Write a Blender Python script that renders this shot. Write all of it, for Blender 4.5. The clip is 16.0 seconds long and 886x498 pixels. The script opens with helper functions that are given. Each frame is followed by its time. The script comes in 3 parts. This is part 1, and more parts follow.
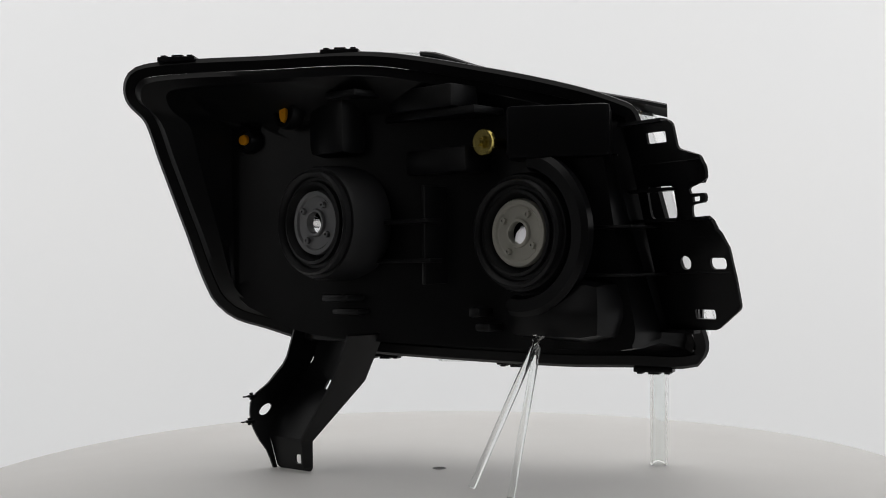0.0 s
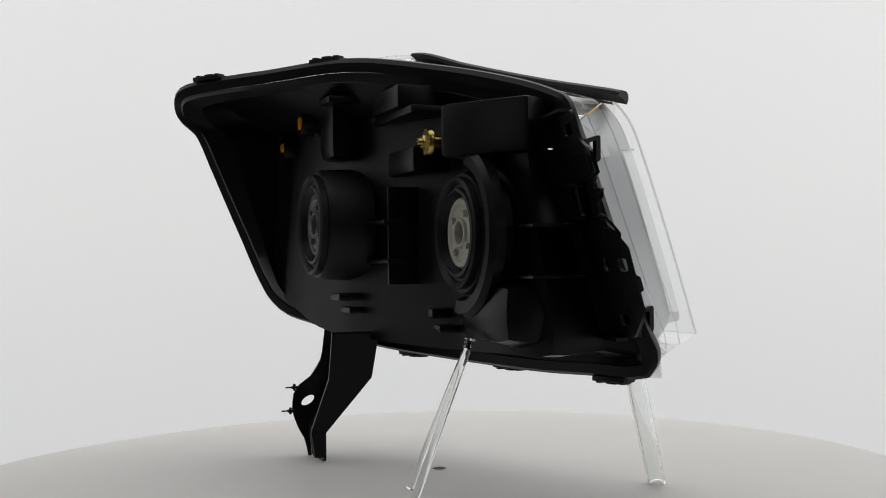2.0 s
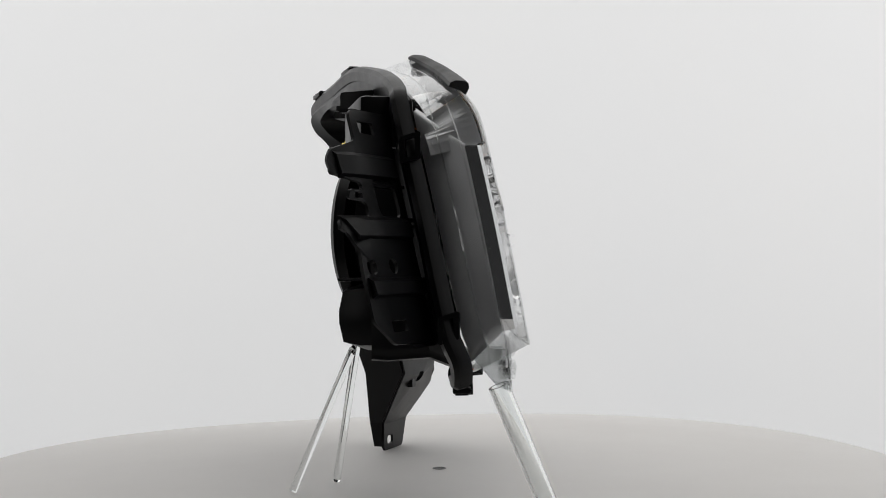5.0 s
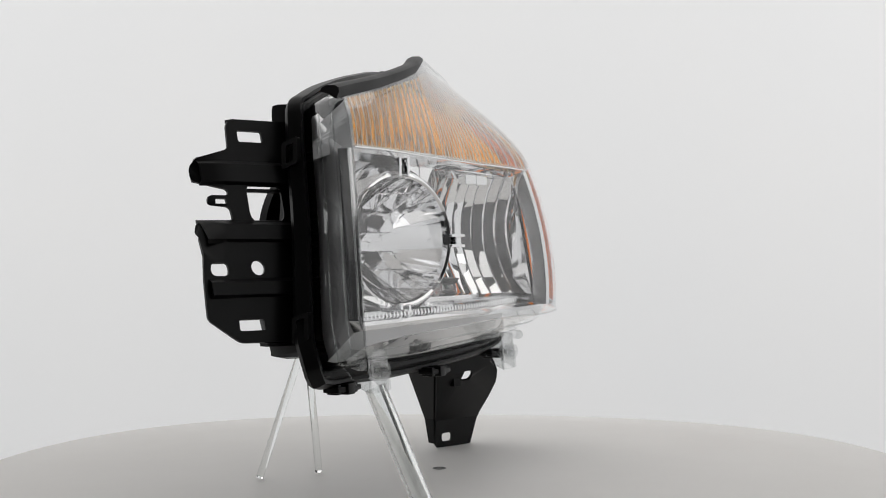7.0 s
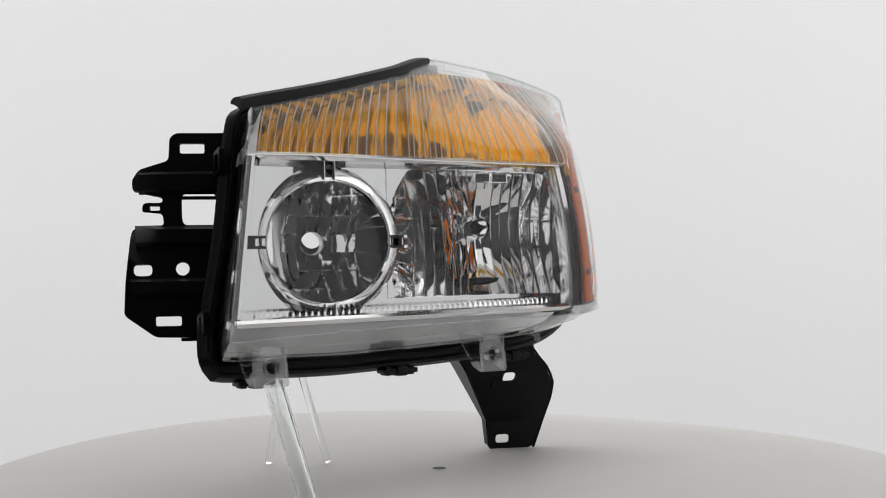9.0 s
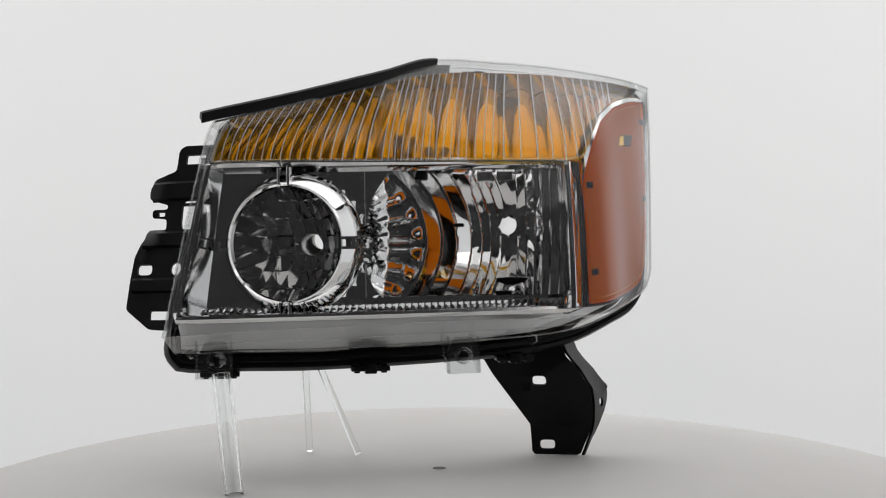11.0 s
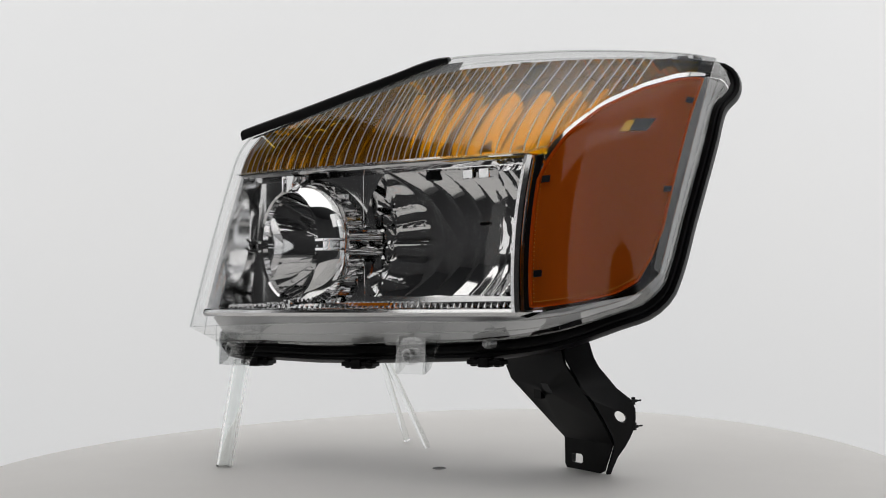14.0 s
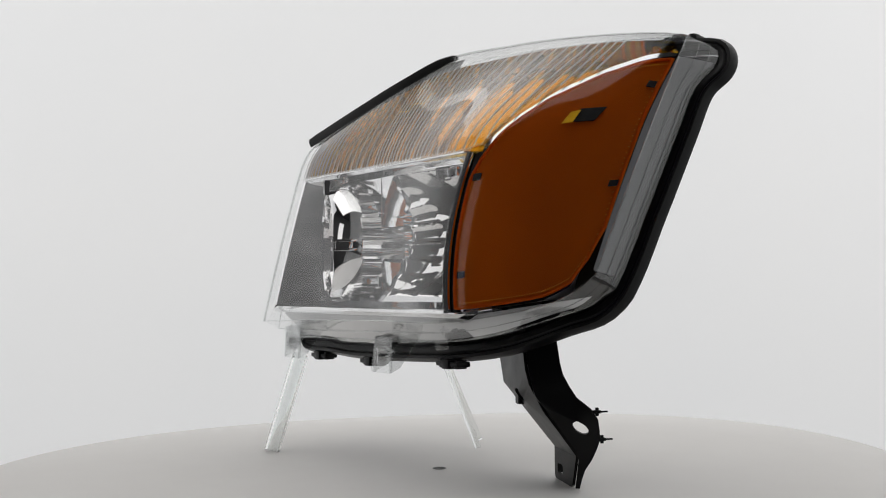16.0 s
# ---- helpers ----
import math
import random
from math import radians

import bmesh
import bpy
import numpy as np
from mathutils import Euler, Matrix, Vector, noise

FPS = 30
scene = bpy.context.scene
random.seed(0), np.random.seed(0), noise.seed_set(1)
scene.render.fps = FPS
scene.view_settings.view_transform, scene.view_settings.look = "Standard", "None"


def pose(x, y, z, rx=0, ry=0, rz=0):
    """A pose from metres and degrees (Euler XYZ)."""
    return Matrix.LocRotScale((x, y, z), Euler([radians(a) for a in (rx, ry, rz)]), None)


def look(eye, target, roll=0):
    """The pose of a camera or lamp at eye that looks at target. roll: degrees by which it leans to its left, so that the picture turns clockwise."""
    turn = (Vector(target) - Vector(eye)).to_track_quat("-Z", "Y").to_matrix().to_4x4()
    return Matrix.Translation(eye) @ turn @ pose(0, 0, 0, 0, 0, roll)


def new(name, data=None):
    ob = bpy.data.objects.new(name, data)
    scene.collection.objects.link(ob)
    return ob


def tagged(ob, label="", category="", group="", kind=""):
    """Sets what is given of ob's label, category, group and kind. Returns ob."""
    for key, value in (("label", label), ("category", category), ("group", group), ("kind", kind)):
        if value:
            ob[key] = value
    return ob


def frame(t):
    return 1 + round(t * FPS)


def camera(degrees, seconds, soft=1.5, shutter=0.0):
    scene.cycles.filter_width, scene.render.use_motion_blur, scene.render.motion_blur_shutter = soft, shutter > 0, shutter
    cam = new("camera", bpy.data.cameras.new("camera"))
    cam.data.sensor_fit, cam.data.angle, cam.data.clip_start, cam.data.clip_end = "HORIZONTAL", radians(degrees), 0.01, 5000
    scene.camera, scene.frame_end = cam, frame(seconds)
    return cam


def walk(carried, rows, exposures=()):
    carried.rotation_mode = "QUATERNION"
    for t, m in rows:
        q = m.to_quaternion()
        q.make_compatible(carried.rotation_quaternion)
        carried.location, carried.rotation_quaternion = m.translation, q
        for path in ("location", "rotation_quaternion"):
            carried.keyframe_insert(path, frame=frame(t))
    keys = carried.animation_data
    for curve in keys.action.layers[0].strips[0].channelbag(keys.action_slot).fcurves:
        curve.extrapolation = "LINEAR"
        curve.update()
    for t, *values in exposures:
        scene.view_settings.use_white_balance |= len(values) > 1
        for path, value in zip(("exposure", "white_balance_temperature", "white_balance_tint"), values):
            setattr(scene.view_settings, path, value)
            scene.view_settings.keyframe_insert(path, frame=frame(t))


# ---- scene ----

# camera: stands still before a turntable whose axis is the world's z axis
cam = camera(41.31, 16.0, soft=1.0)
EYE = pose(0.007, -1.27, 0.2194, 90.775, 0, 0) @ pose(0, 0, 0, 0, 0, -0.74)
walk(cam, [(0.0, EYE), (16.0, EYE)])

RATE = 13.43          # turntable, degrees a second
FRONT = 137.0         # turn at which the headlight looks straight at the camera


def turn_rows():
    return [(i * 0.5, pose(0, 0, 0, 0, 0, FRONT - RATE * i * 0.5)) for i in range(33)]


# ---- light ----
world = bpy.data.worlds.new("studio_air")
scene.world = world
world.use_nodes = True
world.node_tree.nodes["Background"].inputs[0].default_value = (0.9, 0.95, 1.0, 1)
world.node_tree.nodes["Background"].inputs[1].default_value = 0.02


def area_lamp(name, m, sx, sy, watts, colour):
    d = bpy.data.lights.new(name, "AREA")
    d.shape, d.size, d.size_y, d.energy, d.color = "RECTANGLE", sx, sy, watts, colour
    ob = new(name, d)
    ob.matrix_world = m
    return ob


area_lamp("overhead_softbox", look((0, 0.45, 2.0), (0, 0.3, 0)), 3.4, 2.7, 33, (1, 0.985, 0.965))
area_lamp("side_softbox", look((-1.45, 0.2, 0.8), (-1.62, 1.6, 0.65)), 0.5, 0.9, 4.2, (1, 0.955, 0.93))
area_lamp("side_softbox", look((1.45, 0.2, 0.8), (1.62, 1.6, 0.65)), 0.5, 0.9, 6.5, (1, 0.955, 0.93))
area_lamp("front_softbox", look((0.95, -1.35, 1.75), (0, 0, 0.3)), 1.1, 0.9, 2.4, (1, 0.985, 0.97))
area_lamp("front_softbox", look((-1.60, -1.0, 0.7), (0, 0, 0.3)), 0.45, 1.3, 1.5, (1, 0.985, 0.97))
scene.view_settings.exposure = 0.0


# ---- materials ----
def material(name):
    m = bpy.data.materials.new(name)
    m.use_nodes = True
    nt = m.node_tree
    return m, nt, nt.nodes["Principled BSDF"], nt.nodes["Material Output"]


def node(nt, kind, **values):
    n = nt.nodes.new(kind)
    for k, v in values.items():
        n.inputs[k.replace("_", " ")].default_value = v
    return n


def grain(nt, bsdf, scale, strength, distance=0.0005, rough=None, detail=4.0):
    """Fine relief by a noise, and an uneven gloss."""
    tc = nt.nodes.new("ShaderNodeTexCoord")
    nz = node(nt, "ShaderNodeTexNoise", Scale=scale, Detail=detail)
    bp = node(nt, "ShaderNodeBump", Strength=strength, Distance=distance)
    nt.links.new(tc.outputs["Object"], nz.inputs["Vector"])
    nt.links.new(nz.outputs["Fac"], bp.inputs["Height"])
    nt.links.new(bp.outputs["Normal"], bsdf.inputs["Normal"])
    if rough:
        n2 = node(nt, "ShaderNodeTexNoise", Scale=scale * 0.06, Detail=5.0)
        mr = node(nt, "ShaderNodeMapRange", To_Min=rough[0], To_Max=rough[1])
        nt.links.new(tc.outputs["Object"], n2.inputs["Vector"])
        nt.links.new(n2.outputs["Fac"], mr.inputs["Value"])
        nt.links.new(mr.outputs["Result"], bsdf.inputs["Roughness"])
    return tc


def plain(name, colour, rough, metal=0.0, bump=(600, 0.1), rough_range=None, spec=0.5):
    m, nt, b, out = material(name)
    b.inputs["Base Color"].default_value = (*colour, 1)
    b.inputs["Roughness"].default_value = rough
    b.inputs["Metallic"].default_value = metal
    b.inputs["Specular IOR Level"].default_value = spec
    grain(nt, b, bump[0], bump[1], rough=rough_range)
    return m


def clear(name, tint, f0, rough, ripple=None, glow=None, power=5.0):
    """Thin clear plastic: lets light through, with gloss that grows towards the edge-on view."""
    m, nt, b, out = material(name)
    nt.nodes.remove(b)
    tr = node(nt, "ShaderNodeBsdfTransparent", Color=(*tint, 1))
    gl = node(nt, "ShaderNodeBsdfGlossy", Color=(1, 1, 1, 1), Roughness=rough)
    lw = node(nt, "ShaderNodeLayerWeight", Blend=0.5)
    pw = nt.nodes.new("ShaderNodeMath")
    pw.operation = "POWER"
    pw.inputs[1].default_value = power
    mr = node(nt, "ShaderNodeMapRange", To_Min=f0, To_Max=1.0)
    mx = nt.nodes.new("ShaderNodeMixShader")
    nt.links.new(lw.outputs["Facing"], pw.inputs[0])
    nt.links.new(pw.outputs[0], mr.inputs["Value"])
    nt.links.new(mr.outputs["Result"], mx.inputs[0])
    body = tr
    if glow:
        tl = node(nt, "ShaderNodeBsdfTranslucent", Color=(*glow, 1))
        body = node(nt, "ShaderNodeMixShader", Fac=0.12)
        nt.links.new(tr.outputs[0], body.inputs[1])
        nt.links.new(tl.outputs[0], body.inputs[2])
    nt.links.new(body.outputs[0], mx.inputs[1])
    nt.links.new(gl.outputs[0], mx.inputs[2])
    nt.links.new(mx.outputs[0], out.inputs["Surface"])
    if ripple:
        tc = nt.nodes.new("ShaderNodeTexCoord")
        nz = node(nt, "ShaderNodeTexNoise", Scale=ripple[0], Detail=2.0)
        bp = node(nt, "ShaderNodeBump", Strength=ripple[1], Distance=0.001)
        nt.links.new(tc.outputs["Object"], nz.inputs["Vector"])
        nt.links.new(nz.outputs["Fac"], bp.inputs["Height"])
        nt.links.new(bp.outputs["Normal"], gl.inputs["Normal"])
        nt.links.new(bp.outputs["Normal"], lw.inputs["Normal"])
    return m


def fabric():
    """White translucent backdrop cloth; emission stands in for light from behind it."""
    m, nt, b, out = material("backdrop_cloth")
    b.inputs["Base Color"].default_value = (0.6, 0.6, 0.6, 1)
    b.inputs["Roughness"].default_value = 0.9
    b.inputs["Specular IOR Level"].default_value = 0.1
    # the cloth's glow is put in here, no lamp stands behind it
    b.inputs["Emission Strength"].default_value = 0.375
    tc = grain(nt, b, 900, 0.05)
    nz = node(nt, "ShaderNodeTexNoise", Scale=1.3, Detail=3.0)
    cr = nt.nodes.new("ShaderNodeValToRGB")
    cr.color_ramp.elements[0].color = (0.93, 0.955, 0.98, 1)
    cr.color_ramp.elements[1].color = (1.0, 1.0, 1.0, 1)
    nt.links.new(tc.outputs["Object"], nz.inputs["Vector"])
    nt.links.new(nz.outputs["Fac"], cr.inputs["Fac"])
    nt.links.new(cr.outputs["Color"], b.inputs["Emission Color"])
    return m


def table_paint():
    m, nt, b, out = material("turntable_paint")
    tc = grain(nt, b, 420, 0.12, rough=(0.5, 0.7))
    nz = node(nt, "ShaderNodeTexNoise", Scale=5.0, Detail=6.0)
    cr = nt.nodes.new("ShaderNodeValToRGB")
    cr.color_ramp.elements[0].color = (0.66, 0.645, 0.63, 1)
    cr.color_ramp.elements[1].color = (0.72, 0.71, 0.695, 1)
    nt.links.new(tc.outputs["Object"], nz.inputs["Vector"])
    nt.links.new(nz.outputs["Fac"], cr.inputs["Fac"])
    nt.links.new(cr.outputs["Color"], b.inputs["Base Color"])
    return m


def amber_panel():
    """Amber reflector plastic with a fine grid of prisms."""
    m, nt, b, out = material("amber_reflector_plastic")
    b.inputs["Base Color"].default_value = (0.66, 0.122, 0.003, 1)
    b.inputs["Roughness"].default_value = 0.5
    b.inputs["Specular IOR Level"].default_value = 0.06
    tc = nt.nodes.new("ShaderNodeTexCoord")
    w1 = node(nt, "ShaderNodeTexWave", Scale=120.0)
    w1.bands_direction = "Z"
    w2 = node(nt, "ShaderNodeTexWave", Scale=180.0)
    w2.bands_direction = "Y"
    ad = nt.nodes.new("ShaderNodeMath")
    bp = node(nt, "ShaderNodeBump", Strength=0.12, Distance=0.0004)
    for w, i in ((w1, 0), (w2, 1)):
        nt.links.new(tc.outputs["Object"], w.inputs["Vector"])
        nt.links.new(w.outputs["Fac"], ad.inputs[i])
    nt.links.new(ad.outputs[0], bp.inputs["Height"])
    nt.links.new(bp.outputs["Normal"], b.inputs["Normal"])
    tl = node(nt, "ShaderNodeBsdfTranslucent", Color=(0.95, 0.25, 0.008, 1))
    mx = node(nt, "ShaderNodeMixShader", Fac=0.5)
    nt.links.new(b.outputs[0], mx.inputs[1])
    nt.links.new(tl.outputs[0], mx.inputs[2])
    nt.links.new(mx.outputs[0], out.inputs["Surface"])
    return m


def acrylic():
    m, nt, b, out = material("clear_acrylic")
    b.inputs["Base Color"].default_value = (0.97, 0.985, 0.98, 1)
    b.inputs["Roughness"].default_value = 0.02
    b.inputs["IOR"].default_value = 1.49
    b.inputs["Transmission Weight"].default_value = 1.0
    return m


BLACK = plain("black_plastic", (0.005, 0.005, 0.0055), 0.42, bump=(700, 0.12), rough_range=(0.26, 0.42), spec=0.16)
RUBBER = plain("black_rubber", (0.008, 0.008, 0.009), 0.5, bump=(500, 0.15), rough_range=(0.4, 0.6), spec=0.3)
CHROME = plain("chrome_plating", (0.90, 0.90, 0.905), 0.045, 1.0, bump=(25, 0.02))
SATIN = plain("satin_silver", (0.70, 0.70, 0.71), 0.38, 0.75, bump=(300, 0.05))
TRIM = plain("dull_silver_trim", (0.13, 0.13, 0.133), 0.3, 0.6, bump=(200, 0.08), rough_range=(0.22, 0.4))
PRISM_GLEAM = plain("yellow_prism_gleam", (1.0, 0.56, 0.015), 0.3, bump=(260, 0.5))
BRASS = plain("yellow_zinc", (0.52, 0.42, 0.13), 0.25, 1.0, bump=(200, 0.1))
SOCKET = plain("milky_socket_plastic", (0.42, 0.41, 0.36), 0.35, bump=(150, 0.2))
SOFT_CHROME = plain("soft_chrome_plating", (0.83, 0.83, 0.835), 0.09, 1.0, bump=(40, 0.03))
SMOKY = plain("dark_socket_plastic", (0.13, 0.13, 0.135), 0.2, bump=(150, 0.2))
CLEAR = clear("clear_lens_plastic", (0.985, 0.987, 0.987), 0.034, 0.012, power=3.8)
LUG = clear("clear_lug_plastic", (0.90, 0.905, 0.905), 0.12, 0.03, ripple=(60, 0.3))
SKIRT = clear("clear_wall_plastic", (0.975, 0.98, 0.98), 0.10, 0.03, ripple=(45, 0.25), power=3.0)
RIB = clear("ribbed_clear_plastic", (0.97, 0.97, 0.97), 0.012, 0.07, power=5.5)
AMBER = clear("amber_clear_plastic", (0.90, 0.58, 0.035), 0.022, 0.10, ripple=(70, 0.5), glow=(0.95, 0.47, 0.010))
AMBER_PANEL = amber_panel()
CLOTH = fabric()
TABLE = table_paint()
ACRYLIC = acrylic()
# half-opaque white that paints the catch-light on the clear ribs' edges
RIB_CATCHLIGHT = plain("rib_catchlight_white", (0.93, 0.93, 0.93), 0.2, bump=(200, 0.1))
RIB_CATCHLIGHT.node_tree.nodes["Principled BSDF"].inputs["Alpha"].default_value = 0.55
# amber of the marker's beads, and of light painted into the rear holes
BEAD_AND_GLOW = plain("amber_bead_and_glow", (0.98, 0.40, 0.008), 0.35, bump=(300, 0.1))
WALL = plain("grey_wall_paint", (0.035, 0.035, 0.036), 0.8, bump=(40, 0.2), rough_range=(0.7, 0.9))
DARK = plain("dark_studio_paint", (0.05, 0.05, 0.052), 0.8, bump=(40, 0.2), rough_range=(0.7, 0.9))
GREY = plain("grey_floor_paint", (0.2, 0.2, 0.2), 0.7, bump=(40, 0.2), rough_range=(0.6, 0.8))


# ---- mesh helpers ----
def spread(a, b, n):
    return [a + (b - a) * i / (n - 1) for i in range(n)]


def part(name, bm, mat, parent=None, label="", smooth=None, thick=0.0):
    if thick:
        bmesh.ops.recalc_face_normals(bm, faces=bm.faces[:])
        bmesh.ops.solidify(bm, geom=bm.faces[:], thickness=thick)
    bmesh.ops.recalc_face_normals(bm, faces=bm.faces[:])
    me = bpy.data.meshes.new(name)
    bm.to_mesh(me)
    bm.free()
    me.materials.append(mat)
    if smooth is not None:
        me.polygons.foreach_set("use_smooth", [True] * len(me.polygons))
        me.set_sharp_from_angle(angle=radians(smooth))
    ob = new(name, me)
    if parent:
        ob.parent = parent
    return tagged(ob, label)


def spline(pts, s):
    """A smooth curve through (parameter, point) pairs."""
    ks = [k for k, _ in pts]
    s = float(s)
    s = min(max(s, ks[0]), ks[-1])
    i = max(j for j in range(len(ks) - 1) if ks[j] <= s)
    p = [Vector(v) for _, v in pts]

    def slope(j):
        a, b = max(j - 1, 0), min(j + 1, len(ks) - 1)
        return (p[b] - p[a]) / (ks[b] - ks[a])

    h = ks[i + 1] - ks[i]
    f = (s - ks[i]) / h
    return ((2 * f**3 - 3 * f**2 + 1) * p[i] + (f**3 - 2 * f**2 + f) * h * slope(i)
            + (-2 * f**3 + 3 * f**2) * p[i + 1] + (f**3 - f**2) * h * slope(i + 1))


def sheet(bm, rows, close_u=False):
    """Quads over a list of rows of points."""
    vs = [[bm.verts.new(p) for p in r] for r in rows]
    n = len(vs[0])
    for a, b in zip(vs, vs[1:]):
        for j in range(n if close_u else n - 1):
            k = (j + 1) % n
            bm.faces.new((a[j], a[k], b[k], b[j]))
    return vs


def lathe(bm, profile, centre, segments=64, axis="Y", lobes=0, depth=0.0):
    """Turns (radius, along) pairs round an axis through centre; lobes cut scallops into it."""
    rows = []
    for r, h in profile:
        row = []
        for i in range(segments):
            a = 2 * math.pi * i / segments
            q = r - depth * abs(math.sin(a * lobes / 2)) if lobes else r
            if axis == "Y":
                row.append(Vector(centre) + Vector((q * math.cos(a), h, q * math.sin(a))))
            else:
                row.append(Vector(centre) + Vector((q * math.cos(a), q * math.sin(a), h)))
        rows.append(row)
    sheet(bm, rows, True)


def box(bm, lo, hi, bevel=0.0, m=None):
    r = bmesh.ops.create_cube(bm, size=1.0)
    lo, hi = Vector(lo), Vector(hi)
    for v in r["verts"]:
        v.co = Vector([(lo[i] + hi[i]) / 2 + v.co[i] * (hi[i] - lo[i]) for i in range(3)])
    if bevel:
        es = list({e for v in r["verts"] for e in v.link_edges})
        g = bmesh.ops.bevel(bm, geom=es, offset=bevel, segments=2, affect="EDGES", profile=0.6)
        vs = list({v for f in g["faces"] for v in f.verts} | {v for v in r["verts"] if v.is_valid})
    else:
        vs = r["verts"]
    if m:
        bmesh.ops.transform(bm, matrix=m, verts=vs)


def tube(bm, path, radius, sides=16, squash=1.0):
    """A rod with rounded ends along a list of points."""
    path = [Vector(p) for p in path]
    rows = []
    for i, p in enumerate(path):
        t = (path[min(i + 1, len(path) - 1)] - path[max(i - 1, 0)]).normalized()
        a = t.orthogonal() if abs(t.z) > 0.9 else t.cross(Vector((0, 0, 1)))
        a.normalize()
        b = t.cross(a)
        r = radius[i] if isinstance(radius, (list, tuple)) else radius
        rows.append([p + a * r * math.cos(2 * math.pi * k / sides) + b * r * squash * math.sin(2 * math.pi * k / sides) for k in range(sides)])
    vs = sheet(bm, rows, True)
    bm.faces.new(vs[0])
    bm.faces.new(vs[-1])


def rounded(points, radius, seg=4):
    """Rounds the corners of a 2D outline."""
    out, n = [], len(points)
    for i in range(n):
        p, a, b = Vector(points[i]), Vector(points[i - 1]), Vector(points[(i + 1) % n])
        ra = min(radius, (a - p).length * 0.45)
        rb = min(radius, (b - p).length * 0.45)
        s, e = p + (a - p).normalized() * ra, p + (b - p).normalized() * rb
        for k in range(seg + 1):
            f = k / seg
            out.append(((1 - f) ** 2 * s + 2 * f * (1 - f) * p + f * f * e))
    return out


def ellipse(cx, cy, rx, ry, n=20):
    return [Vector((cx + rx * math.cos(2 * math.pi * i / n), cy + ry * math.sin(2 * math.pi * i / n))) for i in range(n)]


def slot(x0, z0, x1, z1, r=0.002):
    return rounded([(x0, z0), (x1, z0), (x1, z1), (x0, z1)], r, 3)


def plate(bm, outline, holes, place):
    """A flat sheet with real holes; place maps its 2D points into space."""
    edges = []
    for loop in (outline, *holes):
        vs = [bm.verts.new((p[0], p[1], 0)) for p in loop]
        edges += [bm.edges.new((vs[i], vs[(i + 1) % len(vs)])) for i in range(len(vs))]
    made = {v for e in edges for v in e.verts}
    bmesh.ops.triangle_fill(bm, use_beauty=True, edges=edges)
    for v in made:
        v.co = place(v.co.x, v.co.y)


# ---- the studio ----
def arc_wall(name, radius, a0, a1, z0, z1, mat, label, thick=0.01):
    bm = bmesh.new()
    rows = [[Vector((radius * math.sin(a), radius * math.cos(a), z)) for a in spread(radians(a0), radians(a1), 73)] for z in spread(z0, z1, 9)]
    sheet(bm, rows)
    return tagged(part(name, bm, mat, smooth=60, thick=thick), label, kind="structure")


arc_wall("backdrop", 2.1, -88, 142, -0.9, 2.15, CLOTH, "seamless white backdrop cloth with a backlit glow put in as emission")
arc_wall("wall_1", 2.4, -180, 180, -0.9, 2.32, WALL, "dark grey studio wall round the set", 0.05)

bm = bmesh.new()
bmesh.ops.create_circle(bm, cap_ends=True, segments=64, radius=2.6)
for v in bm.verts:
    v.co.z = -0.9
tagged(part("floor", bm, GREY, thick=0.05), "plain grey painted studio floor", kind="structure")
bm = bmesh.new()
bmesh.ops.create_circle(bm, cap_ends=True, segments=64, radius=2.6)
for v in bm.verts:
    v.co.z = 2.35
tagged(part("ceiling", bm, DARK, thick=0.05), "plain dark studio ceiling", kind="structure")


def make_turntable():
    root = tagged(new("turntable"), "round light-grey painted turntable with a small centre hole", "turntable")
    bm = bmesh.new()
    rows = []
    for r, z in ((0.004, -0.003), (0.006, 0.0), (0.15, 0.0), (0.3, 0.0), (0.42, 0.0), (0.513, 0.0), (0.5155, -0.0015), (0.5155, -0.018), (0.45, -0.02), (0.1, -0.02)):
        rows.append([Vector((r * math.cos(a), r * math.sin(a), z + WARP(a) * max(0.0, (r - 0.3) / 0.2155) ** 2)) for a in spread(0, 2 * math.pi, 145)[:-1]])
    vs = sheet(bm, rows, True)
    bm.faces.new(vs[0])
    bm.faces.new(vs[-1])
    part("disc", bm, TABLE, root, smooth=40)
    bm = bmesh.new()
    lathe(bm, [(0.0075, 0.0004), (0.0068, 0.0009), (0.005, 0.0009), (0.0042, 0.0002)], (0, 0, 0), 24, "Z")
    part("centre_ring", bm, GREY, root, "small worn metal centre ring", smooth=40)
    return root


def WARP(a):
    """The disc is a little warped towards its edge."""
    w = -.0037
    for k, c, s in ((1, .00044, .00172), (2, -.0027, -.00277), (3, .00156, -.00166)):
        w += c * math.cos(k * a) + s * math.sin(k * a)
    return w


def make_pedestal():
    bm = bmesh.new()
    lathe(bm, [(0.02, -0.02), (0.11, -0.022), (0.11, -0.06), (0.14, -0.07), (0.14, -0.86), (0.2, -0.88), (0.2, -0.9), (0.02, -0.9)], (0, 0, 0), 48, "Z")
    return tagged(part("pedestal", bm, DARK, smooth=40), "dark round pedestal under the turntable", "pedestal")


# ---- headlight: outer forms ----
LOW = [(0, (-.240, -.171, .152)), (.2, (-.160, -.134, .156)), (.4, (-.070, -.101, .159)), (.55, (.032, -.064, .162)), (.68, (.139, -.036, .164)),
       (.76, (.182, -.008, .168)), (.86, (.204, .046, .178)), (.94, (.220, .076, .190)), (1, (.226, .100, .208))]
